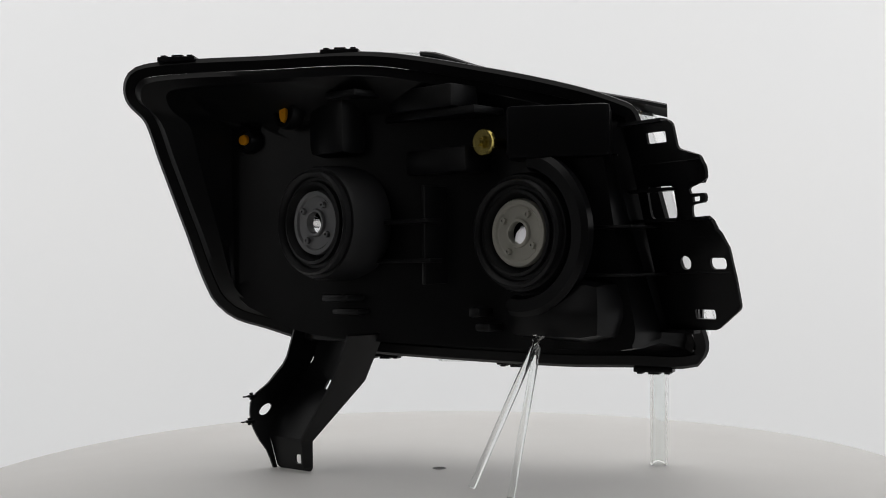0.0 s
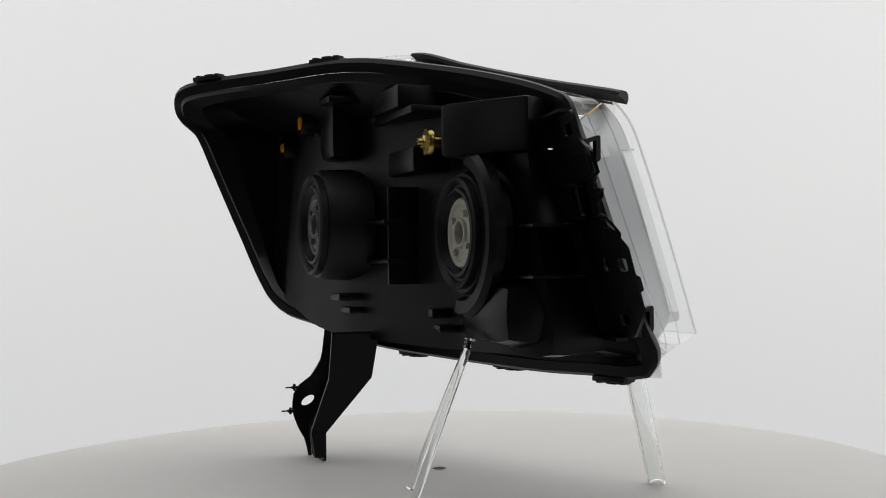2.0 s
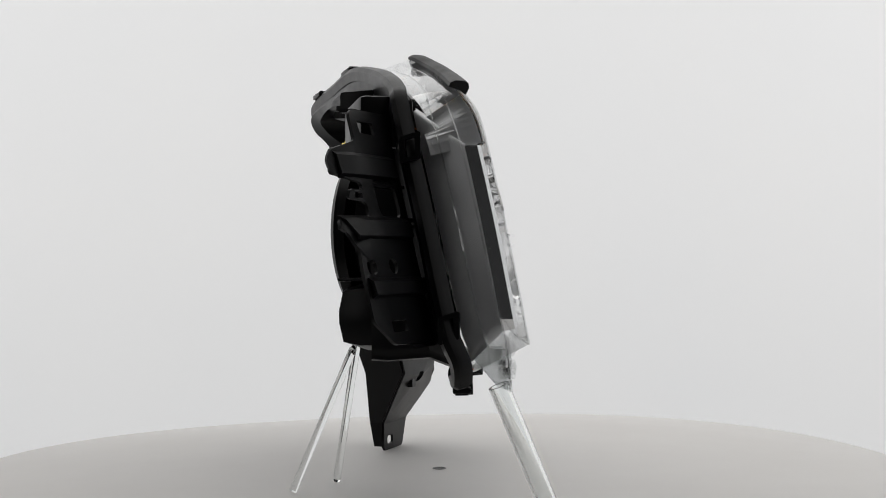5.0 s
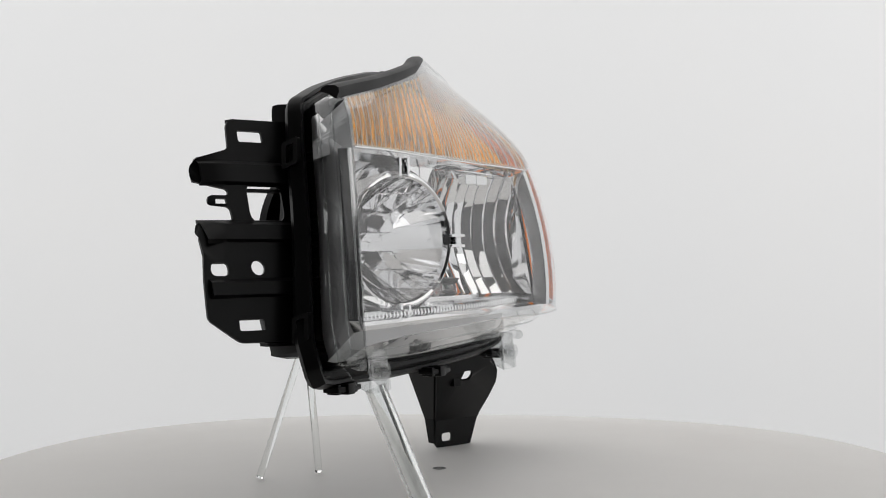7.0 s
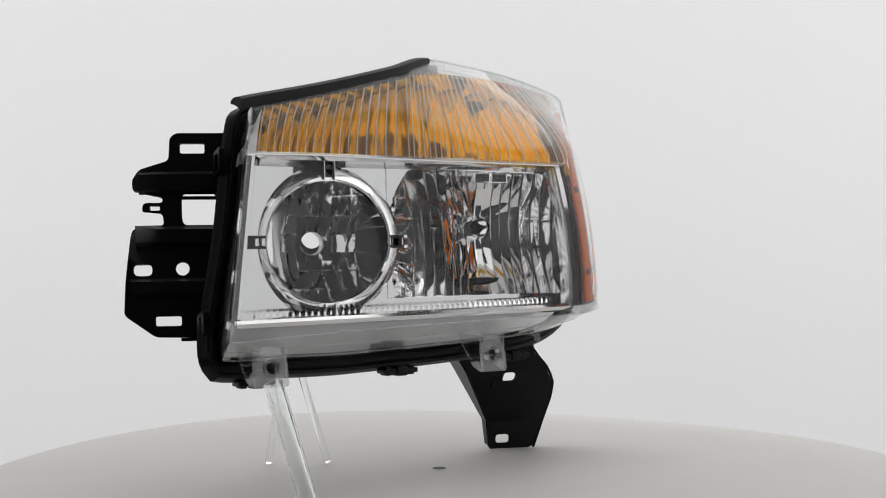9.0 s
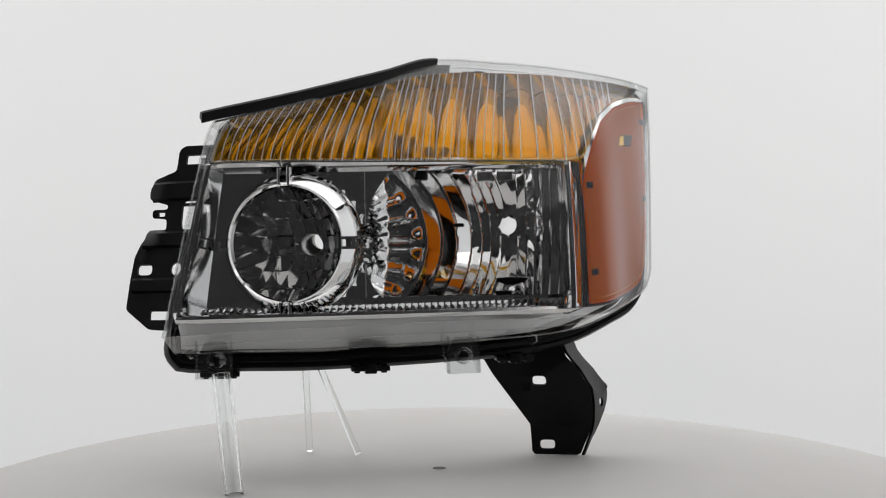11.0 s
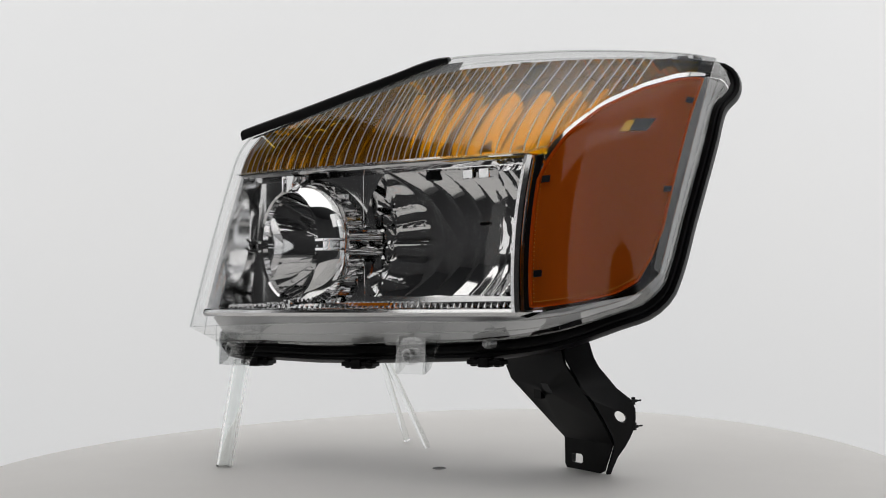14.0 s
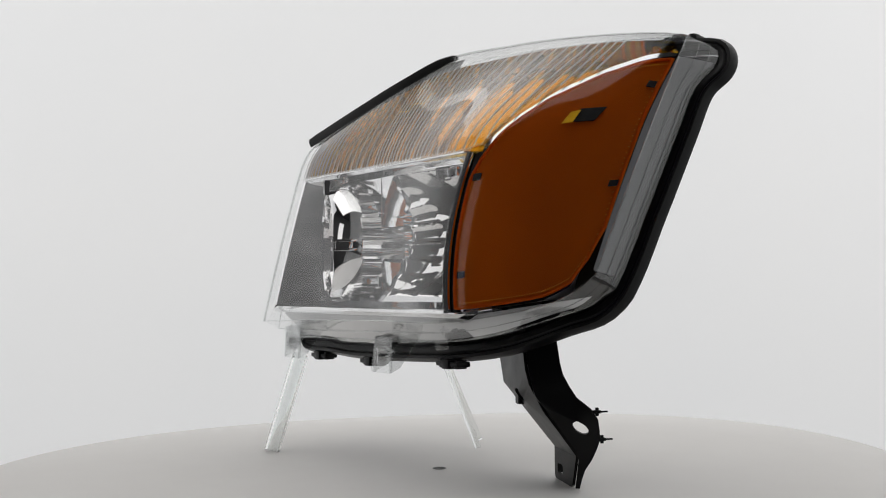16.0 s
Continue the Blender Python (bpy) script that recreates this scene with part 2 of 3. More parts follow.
MID = [(0, (-.2165, -.127, .331)), (.2, (-.150, -.104, .333)), (.4, (-.065, -.069, .334)), (.55, (.025, -.037, .335)), (.68, (.131, -.007, .335)),
       (.76, (.172, .023, .337)), (.86, (.197, .075, .342)), (.94, (.215, .118, .346)), (1, (.226, .155, .342))]
TOP = [(0, (-.209, -.104, .374)), (.2, (-.131, -.068, .3970)), (.4, (-.050, -.021, .4253)), (.5, (-.004, .019, .4445)), (.6, (.058, .068, .447)),
       (.68, (.108, .104, .446)), (.76, (.148, .134, .443)), (.86, (.184, .162, .439)), (.94, (.208, .181, .435)), (1, (.224, .195, .430))]


def face(u, v, inset=0.0):
    """A place on the lens's outer skin, or behind it: u from the inner edge round the corner, v upwards."""
    u, v, inset = float(u), float(v), float(inset)
    b, m, t = spline(LOW, u), spline(MID, u), spline(TOP, u)
    k = 0.62
    d0, d1 = (m - b) / k, (t - m) / (1 - k)
    bend = d0 * .72 + d1 * .28
    if v < k:
        f, h, p0, p1, s0, s1 = v / k, k, b, m, d0 * 1.28 - d1 * .28, bend
    else:
        f, h, p0, p1, s0, s1 = (v - k) / (1 - k), 1 - k, m, t, bend, d1 * 1.1 - d0 * .1
    p = ((2 * f**3 - 3 * f**2 + 1) * p0 + (f**3 - 2 * f**2 + f) * h * s0 + (-2 * f**3 + 3 * f**2) * p1 + (f**3 - f**2) * h * s1)
    if inset:
        e = 0.01
        du = face(min(u + e, 1), v) - face(max(u - e, 0), v)
        dv = face(u, min(v + e, 1)) - face(u, max(v - e, 0))
        n = du.cross(dv).normalized()
        p = p - n * inset
    return p


RIM = [(0, (-.2457, -.1190, .1239)), (.06, (-.2293, -.1102, .1212)), (.15, (-.1917, -.0967, .1219)), (.33, (-.1099, -.0691, .1212)), (.6, (.0509, -.0115, .1281)), (.7, (.1109, .0200, .1343)),
       (.76, (.1460, .0467, .1428)), (.86, (.1817, .0851, .1603)), (.94, (.2009, .1134, .1721)), (1, (.2110, .1309, .1916)), (1.3, (.2130, .1642, .2669)), (1.6, (.2150, .1953, .3415)),
       (1.75, (.2140, .2125, .3804)), (1.9, (.2178, .2325, .4014)), (2.0, (.2117, .2372, .4178)), (2.06, (.2001, .2314, .4270)), (2.14, (.1654, .2061, .4307)), (2.3, (.1010, .1582, .4319)),
       (2.5, (.0012, .0864, .4321)), (2.67, (-.0881, .0230, .4130)), (2.85, (-.1623, -.0226, .3916)), (3.0, (-.2047, -.0476, .3742)), (3.08, (-.2168, -.0525, .3642)), (3.5, (-.2336, -.0842, .2504)),
       (3.84, (-.2503, -.1102, .1588)), (3.94, (-.2509, -.1199, .1372)), (4, (-.2457, -.1190, .1239))]
FWD = Vector((.58, -.78, .23)).normalized()
CEN = Vector((-.02, .05, .28))
N_RIM = 168


def lens_edge(s):
    if s <= 1:
        return face(s, 0)
    if s <= 2:
        return face(1, s - 1)
    if s <= 3:
        return face(3 - s, 1)
    return face(0, 4 - s)


def rim_point(s, out=0.0, fwd=0.0):
    p = spline(RIM, s)
    t = (spline(RIM, min(s + .02, 4)) - spline(RIM, max(s - .02, 0))).normalized()
    o = t.cross(FWD).normalized()
    return p + o * out + FWD * fwd


STEPS = [4 * i / N_RIM for i in range(N_RIM)]


def back_y(x, z=0.3):
    """How far back the housing's rear wall lies."""
    lift = max(0.0, z - .375) * float(np.interp(x, (-.1, .1), (.6, 2.0)))
    return lift + float(np.interp(x, (-.26, -.2, -.11, .06, .15, .25), (-.036, -.010, .012, .085, .116, .165)))


# ---- headlight: lens and housing ----
def make_lens(root):
    bm = bmesh.new()
    us = sorted(set(spread(0, 1, 57)) | {.68, .72, .76, .8})
    sheet(bm, [[face(u, v) for u in us] for v in spread(0, 1, 25)])
    lens = part("lens", bm, CLEAR, root, "clear polished outer lens wrapping round the corner", smooth=50)
    bm = bmesh.new()
    rows = []
    for f, o, w in ((0.0, 0, 0), (0.1, .0015, 0), (0.55, .001, 0), (0.9, .0, .004), (0.97, -.002, .003), (1.0, -.003, -.002)):
        rows.append([lens_edge(s).lerp(rim_point(s, o if f < .5 else o - .002, w), f) for s in STEPS])
    sheet(bm, rows, True)
    part("skirt", bm, SKIRT, lens, "clear side wall of the lens", smooth=35)
    # moulded steps along the side wall
    for f in (.38, .70):
        bm = bmesh.new()
        path = [lens_edge(s).lerp(rim_point(s, -.002, .006), f) for s in STEPS]
        rows = [[p + (p - CEN).normalized() * .0009 * math.cos(k * math.pi / 2) + FWD * .0009 * math.sin(k * math.pi / 2) for p in path] for k in range(5)]
        sheet(bm, rows, True)
        part("wall_step", bm, LUG, lens, smooth=60)
    # bright moulded bead along the lens edge
    bm = bmesh.new()
    path = [lens_edge(s) for s in STEPS]
    rows = [[p + (p - CEN).normalized() * .0013 * math.cos(k * math.pi / 3) + FWD * .0013 * math.sin(k * math.pi / 3) for p in path] for k in range(7)]
    sheet(bm, rows, True)
    part("edge_bead", bm, LUG, lens, smooth=60)
    return lens


def make_housing(root):
    # flange: the black channel round the lens
    bm = bmesh.new()
    rows = [[rim_point(s, o, w) for s in STEPS] for o, w in ((-.006, -.002), (-.006, .001), (-.001, .002), (.001, .0005), (.003, .0025), (.006, .002), (.008, -.004), (.008, -.010), (.004, -.014), (-.006, -.014))]
    sheet(bm, rows, True)
    housing = part("housing", bm, BLACK, root, "matt black plastic rear housing", smooth=35)
    # rear wall: runs in from the flange, then back, with the bulb openings cut through
    bm = bmesh.new()
    rows = []
    for k, (f, g) in enumerate(((0.985, 0.0), (0.95, 0.02), (0.90, 0.35), (0.92, 0.8), (0.915, 1.0))):
        row = []
        for s in STEPS:
            p = rim_point(s, -.004, -.012)
            c = Vector((-.03, 0, .265))
            q = Vector((c.x + (p.x - c.x) * f, p.y, c.z + (p.z - c.z) * f))
            q.y = p.y + (back_y(q.x, q.z) - p.y) * g
            row.append(q)
        rows.append(row)
    sheet(bm, rows, True)
    c = Vector((-.03, 0, .265))
    inner = [[Vector((c.x + (p.x - c.x) * f, back_y(c.x + (p.x - c.x) * f, c.z + (p.z - c.z) * f), c.z + (p.z - c.z) * f)) for p in rows[-1]]
             for f in (1, .92, .84, .76, .68, .6, .52, .44, .36, .28, .2, .12, .02)]
    sheet(bm, inner, True)
    bmesh.ops.remove_doubles(bm, verts=bm.verts[:], dist=1e-5)
    cut = [f for f in bm.faces if min(math.hypot(f.calc_center_median().x - x, f.calc_center_median().z - z) for x, z in ((-.133, .250), (.062, .265))) < .034]
    bmesh.ops.delete(bm, geom=cut, context="FACES")
    part("rear_wall", bm, BLACK, housing, smooth=30)
    return housing


def make_bulb_mount(housing, c, y_wall, y_end, cowl, disc, label):
    """Barrel with rubber rings and a milky socket disc that has an open hole."""
    x, z = c
    bm = bmesh.new()
    lathe(bm, [(.030, y_wall + .001), (.045, y_wall - .006), (.062, y_wall - .018), (.060, y_end - .012), (.058, y_end - .006), (.0545, y_end - .006), (.0545, y_end + .001), (.052, y_end + .003),
               (.049, y_end + .001), (.047, y_end - .004), (.044, y_end - .004), (.043, y_end + .000), (.040, y_end + .001), (.038, y_end - .006), (.034, y_end - .010), (.030, y_wall + .001)],
          (x, 0, z), 56)
    barrel = part("bulb_mount", bm, RUBBER, housing, "black rubber-ringed bulb opening", smooth=35)
    bm = bmesh.new()
    lathe(bm, [(.0115, y_end - .012), (.0115, y_end - .003), (.014, y_end - .003), (.015, y_end - .006), (.027, y_end - .006), (.029, y_end - .004), (.033, y_end - .004), (.0345, y_end - .007), (.0345, y_end - .012)],
          (x, 0, z), 56)
    for k in range(4):
        a = k * math.pi / 2 + .6
        lathe(bm, [(.0012, y_end - .002), (.0035, y_end - .002), (.0035, y_end - .007)], (x + .022 * math.cos(a), 0, z + .022 * math.sin(a)), 12)
    part("socket_disc", bm, disc, barrel, label, smooth=35)
    if cowl:
        bm = bmesh.new()
        rows = []
        for r, y in ((.064, y_wall - .004), (.082, y_wall - .002), (.083, y_end - .008), (.078, y_end - .003), (.066, y_end - .004), (.062, y_end - .012)):
            rows.append([Vector((x + r * math.cos(a), y, z + r * math.sin(a))) for a in spread(radians(100), radians(280), 40)])
        sheet(bm, rows)
        part("cowl", bm, BLACK, barrel, "curved black shroud beside the bulb opening", smooth=35, thick=.002)


def make_rear_details(housing):
    def block(name, lo, hi, bevel=.004, m=None, mat=BLACK, label=""):
        bm = bmesh.new()
        box(bm, lo, hi, bevel, m)
        return part(name, bm, mat, housing, label, smooth=40)

    block("adjuster_box", (-.050, -.050, .322), (.052, .0, .374), .006, pose(-.180, .0165, 0, 0, 0, 32.6))
    block("vent_box", (-.095, .005, .312), (-.012, .058, .338), .004)
    block("ledge", (-.115, .020, .368), (.01, .066, .376), .002)
    block("ledge", (-.0, .075, .392), (.045, .118, .399), .002)
    block("upper_box", (-.09, .030, .376), (.0, .072, .400), .005)
    block("turn_lamp_box", (.030, .07, .335), (.086, .108, .410), .012)
    block("side_rib", (-.25, -.06, .252), (-.19, .0, .255), .001)
    block("side_rib", (-.25, -.07, .206), (-.19, .0, .209), .001)
    block("lower_box", (-.226, -.060, .142), (-.100, .019, .205), .026)
    block("drain_block", (-.095, .01, .166), (-.080, .040, .176), .003)
    block("drain_block", (-.105, .01, .152), (-.085, .036, .160), .003)
    block("web", (-.05, .032, .20), (-.045, .07, .30), .001)
    block("web", (-.06, .055, .262), (.02, .078, .266), .001)
    block("web", (-.06, .055, .222), (.02, .074, .226), .001)
    block("lower_pin", (.035, .05, .182), (.075, .10, .190), .003)
    block("lower_pin", (.030, .05, .168), (.070, .09, .175), .003)
    # side marker and turn lamp openings; added discs paint the amber light in them
    for (x, y, z), r in (((.104, .119, .384), .012), ((.160, .121, .359), .010)):
        q = {.384: (.104, .122, .384), .359: (.164, .131, .359)}[z]
        x, y = q[0], max(q[1] - .002, back_y(q[0], q[2]) + .004)
        bm = bmesh.new()
        lathe(bm, [(r, -.014), (r * 1.5, -.012), (r * 1.5, -.002), (r * 1.35, .003), (r * 1.05, .003), (r, -.001), (r, -.010)], (x, y, z), 24)
        s = part("socket_collar", bm, BLACK, housing, "black collar round an empty bulb hole", smooth=35)
        bm = bmesh.new()
        sx, sz = ((.6, 1.0) if z > .37 else (1.0, .62))
        rows = [[Vector((x + .001 + r * .8 * k * sx * math.cos(a), y + .0035 + (0 if k < 1 else -.003), z + r * .95 * k * sz * math.sin(a))) for a in spread(0, 2 * math.pi, 13)[:-1]] for k in (.05, .9, 1.0)]
        sheet(bm, rows, True)
        part("amber_glow", bm, BEAD_AND_GLOW, s, "bright amber disc standing in for amber light in the hole")
    # brass adjuster screw
    bm = bmesh.new()
    lathe(bm, [(.0005, .012), (.004, .012), (.0045, .004), (.0125, .004), (.0135, .002), (.0135, -.001), (.006, -.001), (.006, -.03)], (-.111, .046, .34), 28)
    screw = part("adjuster_screw", bm, BRASS, housing, "yellow zinc-plated adjuster screw", smooth=35)
    bm = bmesh.new()
    lathe(bm, [(.0005, .008), (.0068, .008), (.0068, .003)], (-.111, .046, .34), 6)
    part("screw_head", bm, BRASS, screw)
    # spring clips round the flange
    for p, yaw in (((.028, .111, .4395), 37), ((.165, .215, .4370), 37), ((.083, -.002, .1195), 20), ((-.06, -.06, .113), 20), ((-.209, -.10, .110), 20)):
        bm = bmesh.new()
        m = Matrix.Translation(p) @ pose(0, 0, 0, 0, 0, yaw)
        box(bm, (-.020, -.008, -.0025), (.020, .008, .0025), .001, m)
        box(bm, (-.006, -.010, -.005), (.006, .004, .005), .001, m)
        box(bm, (-.017, -.006, -.0045), (-.011, .006, .0045), .001, m)
        box(bm, (.011, -.006, -.0045), (.017, .006, .0045), .001, m)
        part("clip", bm, BLACK, housing, smooth=30)
    for p in ((-.240, -.066, .322), (-.260, -.107, .166)):
        bm = bmesh.new()
        plate(bm, rounded([(-.009, -.012), (.009, -.012), (.009, .012), (-.009, .012)], .003), [slot(-.004, -.008, .004, .008, .001)],
              lambda a, b, p=p: Vector(p) + Vector((-.25 * a, a, b - .3 * a)))
        part("side_clip", bm, BLACK, housing, smooth=30, thick=.005)


def make_side_bracket(root):
    def at(x, z, d=0.0):
        # the two long tabs bend back at their tips, the lower corner leans forward
        bend = float(np.interp(z, (.15, .185, .21, .240, .250, .262, .283, .298, .312, .33), (.001, -.004, -.003, -.004, .010, .012, .0, .009, .009, .0)))
        bend *= min(1.0, max(0.0, (-.292 - x) / .024))
        return Vector((x, -.1588 * x + .2636 * z - .1639 + d + bend, z))

    out = [(-.222, .354), (-.277, .3535), (-.282, .349), (-.2835, .326), (-.312, .317), (-.3185, .307), (-.318, .296), (-.304, .292), (-.290, .289), (-.290, .2835), (-.3085, .2835),
           (-.3097, .2744), (-.290, .273), (-.289, .261), (-.318, .2585), (-.3206, .250), (-.3236, .228), (-.326, .207), (-.3275, .175), (-.299, .1545), (-.236, .153)]
    holes = [slot(-.2723, .3331, -.2486, .3435), slot(-.2719, .2599, -.2385, .295, .009), slot(-.3021, .276, -.2926, .2805, .001), slot(-.3184, .2123, -.3008, .2239, .0055),
             ellipse(-.2725, .219, .0064, .0066), slot(-.2984, .1646, -.2747, .1741)]
    bm = bmesh.new()
    plate(bm, rounded(out, .004), holes, at)
    br = part("side_bracket", bm, BLACK, root, "black plastic mounting plate with slots", smooth=30, thick=.003)
    # bent-back steps and ribs behind the plate
    for z0, z1, x1 in ((.296, .312, -.312), (.2445, .2575, -.316), (.196, .207, -.322)):
        bm = bmesh.new()
        rows = [[at(x, z, d) for x in spread(-.235, x1, 8)] for z, d in ((z0 - .004, .002), (z0, -.005), (z1, -.005), (z1 + .004, .002))]
        sheet(bm, rows)
        part("rib", bm, BLACK, br, smooth=30, thick=.003)
    for z in (.354, .290, .261, .153):
        bm = bmesh.new()
        sheet(bm, [[at(x, z, d) for x in spread(-.22, -.275, 5)] for d in (0.0, .012)])
        part("web", bm, BLACK, br, thick=.003)
    return br


def make_lower_bracket(root):
    def front(x, z):
        return Vector((x, .105 - min(max(0.0, z - .034), .058) * .74, z))

    bm = bmesh.new()
    plate(bm, [(.089, .034), (.089, .005), (.092, .001), (.140, .0005), (.145, .003), (.158, .034)], [slot(.0985, .0075, .1155, .0175, .004)], front)
    plate(bm, [(.089, .034), (.158, .034), (.160, .060), (.159, .0786), (.1455, .103), (.133, .116), (.120, .150), (.021, .150), (.052, .0975)], [slot(.095, .0845, .110, .0945, .004)], front)
    bmesh.ops.remove_doubles(bm, verts=bm.verts[:], dist=1e-4)
    br = part("lower_bracket", bm, BLACK, root, "black plastic mounting leg with bolt holes", smooth=30, thick=.003)

    def side(a, z):
        # a runs back along the side plate from the bend
        f = front(0, z).y
        x0 = float(np.interp(z, (0, .034, .06, .0786, .103, .116, .15), (.145, .158, .160, .159, .1455, .133, .120)))
        return Vector((x0 + a * .30, f + a, z))

    bm = bmesh.new()
    zs = spread(.0, .150, 16)
    depth = [(0, .004), (.018, .006), (.034, .014), (.0423, .022), (.0514, .031), (.0761, .045), (.0823, .041), (.107, .031), (.15, .030)]
    outline = [(0.0, z) for z in zs] + [(float(np.interp(z, [d[0] for d in depth], [d[1] for d in depth])), z) for z in zs[::-1]]
    plate(bm, outline, [ellipse(.020, .062, .0060, .0060)], side)
    part("side_plate", bm, BLACK, br, "side cheek with a round hole", smooth=30, thick=.003)
    for z in (.050, .077):
        bm = bmesh.new()
        p = side(.032 if z < .06 else .046, z)
        box(bm, (p.x - .004, p.y - .006, z - .0015), (p.x + .002, p.y + .003, z + .0015), .0005)
        box(bm, (p.x - .002, p.y - .002, z - .004), (p.x + .001, p.y + .001, z + .004), .0005)
        box(bm, (p.x - .0008, p.y + .001, z - .0008), (p.x + .0012, p.y + .010, z + .0008), .0003)
        part("prong", bm, BLACK, br)
    bm = bmesh.new()
    rows = [[front(x, z) + Vector((0, d * k, 0)) for x, z, d in ((.022, .149, .050), (.053, .0975, .046), (.090, .036, .016), (.092, .006, .010))] for k in (0.0, .5, 1.0)]
    sheet(bm, rows)
    part("edge_flange", bm, BLACK, br, smooth=20, thick=.003)
    bm = bmesh.new()
    for a, b in ((.083, .0935),):
        ends = [[bm.verts.new((x, y, z)) for y, z in ((.0630, .0905), (.0630, .0775), (.0735, .0775))] for x in (a, b)]
        for k in range(3):
            bm.faces.new((ends[0][k], ends[0][k - 2], ends[1][k - 2], ends[1][k]))
        bm.faces.new(ends[0])
        bm.faces.new(ends[1])
    part("boss", bm, BLACK, br, smooth=40)
    bm = bmesh.new()
    box(bm, (.052, .060, .138), (.130, .080, .205), .006)
    part("root", bm, BLACK, br, smooth=40)
    return br


def make_top_strip(root):
    bm = bmesh.new()
    us = spread(-.035, .505, 44)
    rows = []
    prof = ((-.002, -.009), (-.005, -.003), (-.0045, .001), (-.001, .0032), (.007, .0036), (.012, .0015), (.013, -.002), (.006, -.004))
    for d, h in prof:
        row = []
        for u in us:
            p = spline(TOP, max(u, 0)) + (spline(TOP, .03) - spline(TOP, 0)) * (min(u, 0) / .03)
            row.append(p + Vector((0, 0, .0065 * (1 - max(u, 0) / .5))) + Vector((-.50 * d, .86 * d, h)) * (1 if u < .48 else 1 - (u - .48) * 14))
        rows.append(row)
    vs = sheet(bm, rows + [rows[0]])
    for i in (0, -1):
        bm.faces.new([r[i] for r in vs[:-1]])
    bmesh.ops.remove_doubles(bm, verts=bm.verts[:], dist=1e-6)
    return part("top_seal", bm, RUBBER, root, "black rubber seal strip along the upper edge", smooth=45)


def make_lug(lens, p):
    """Clear lug with a hole and two gussets under the lens."""
    p = Vector(p)
    ax, ay = Vector((.92, .39, 0)), Vector((-.39, .92, 0))
    bm = bmesh.new()
    plate(bm, rounded([(-.018, -.017), (.018, -.017), (.017, .004), (.010, .020), (-.010, .020), (-.017, .004)], .004), [ellipse(0, .001, .006, .006, 16)],
          lambda a, b: p + ax * a + Vector((0, 0, b)) + ay * (.1 * b))
    for a in (-.017, .017):
        vs = [bm.verts.new(p + ax * a + ay * d + Vector((0, 0, h))) for d, h in ((0, -.017), (.012, -.012), (.034, .014), (.034, .022), (.002, .020))]
        bm.faces.new(vs)
    lug = part("lug", bm, LUG, lens, "clear plastic mounting lug with a hole", thick=.003)
    bm = bmesh.new()
    lathe(bm, [(.0055, -.006), (.0085, -.006), (.0085, .006), (.0055, .006), (.0055, -.006)], p + Vector((0, .001, .001)), 18)
    part("boss", bm, LUG, lug, smooth=40)


# ---- headlight: inside ----
LOWC, HIGHC = (-.137, .243), (.070, .262)


def base_y(x):
    return float(np.interp(x, (-.23, -.06, .16), (-.104, -.046, .030)))


def frame_point(s):
    """The bezel's front edge: bottom, right, top, left, one unit each."""
    c = [face(.022, .05, .006), Vector((.151, -.006, .172)), Vector((.152, .028, .331)), face(.022, .595, .006)]
    i = int(s) % 4
    p = c[i].lerp(c[(i + 1) % 4], s - int(s))
    bow = math.sin(math.pi * (s - int(s)))
    if i == 3:
        return face(.022, .595 - .545 * (s - int(s)), .006)
    if i in (0, 2):
        p.y -= .006 * bow
    return p


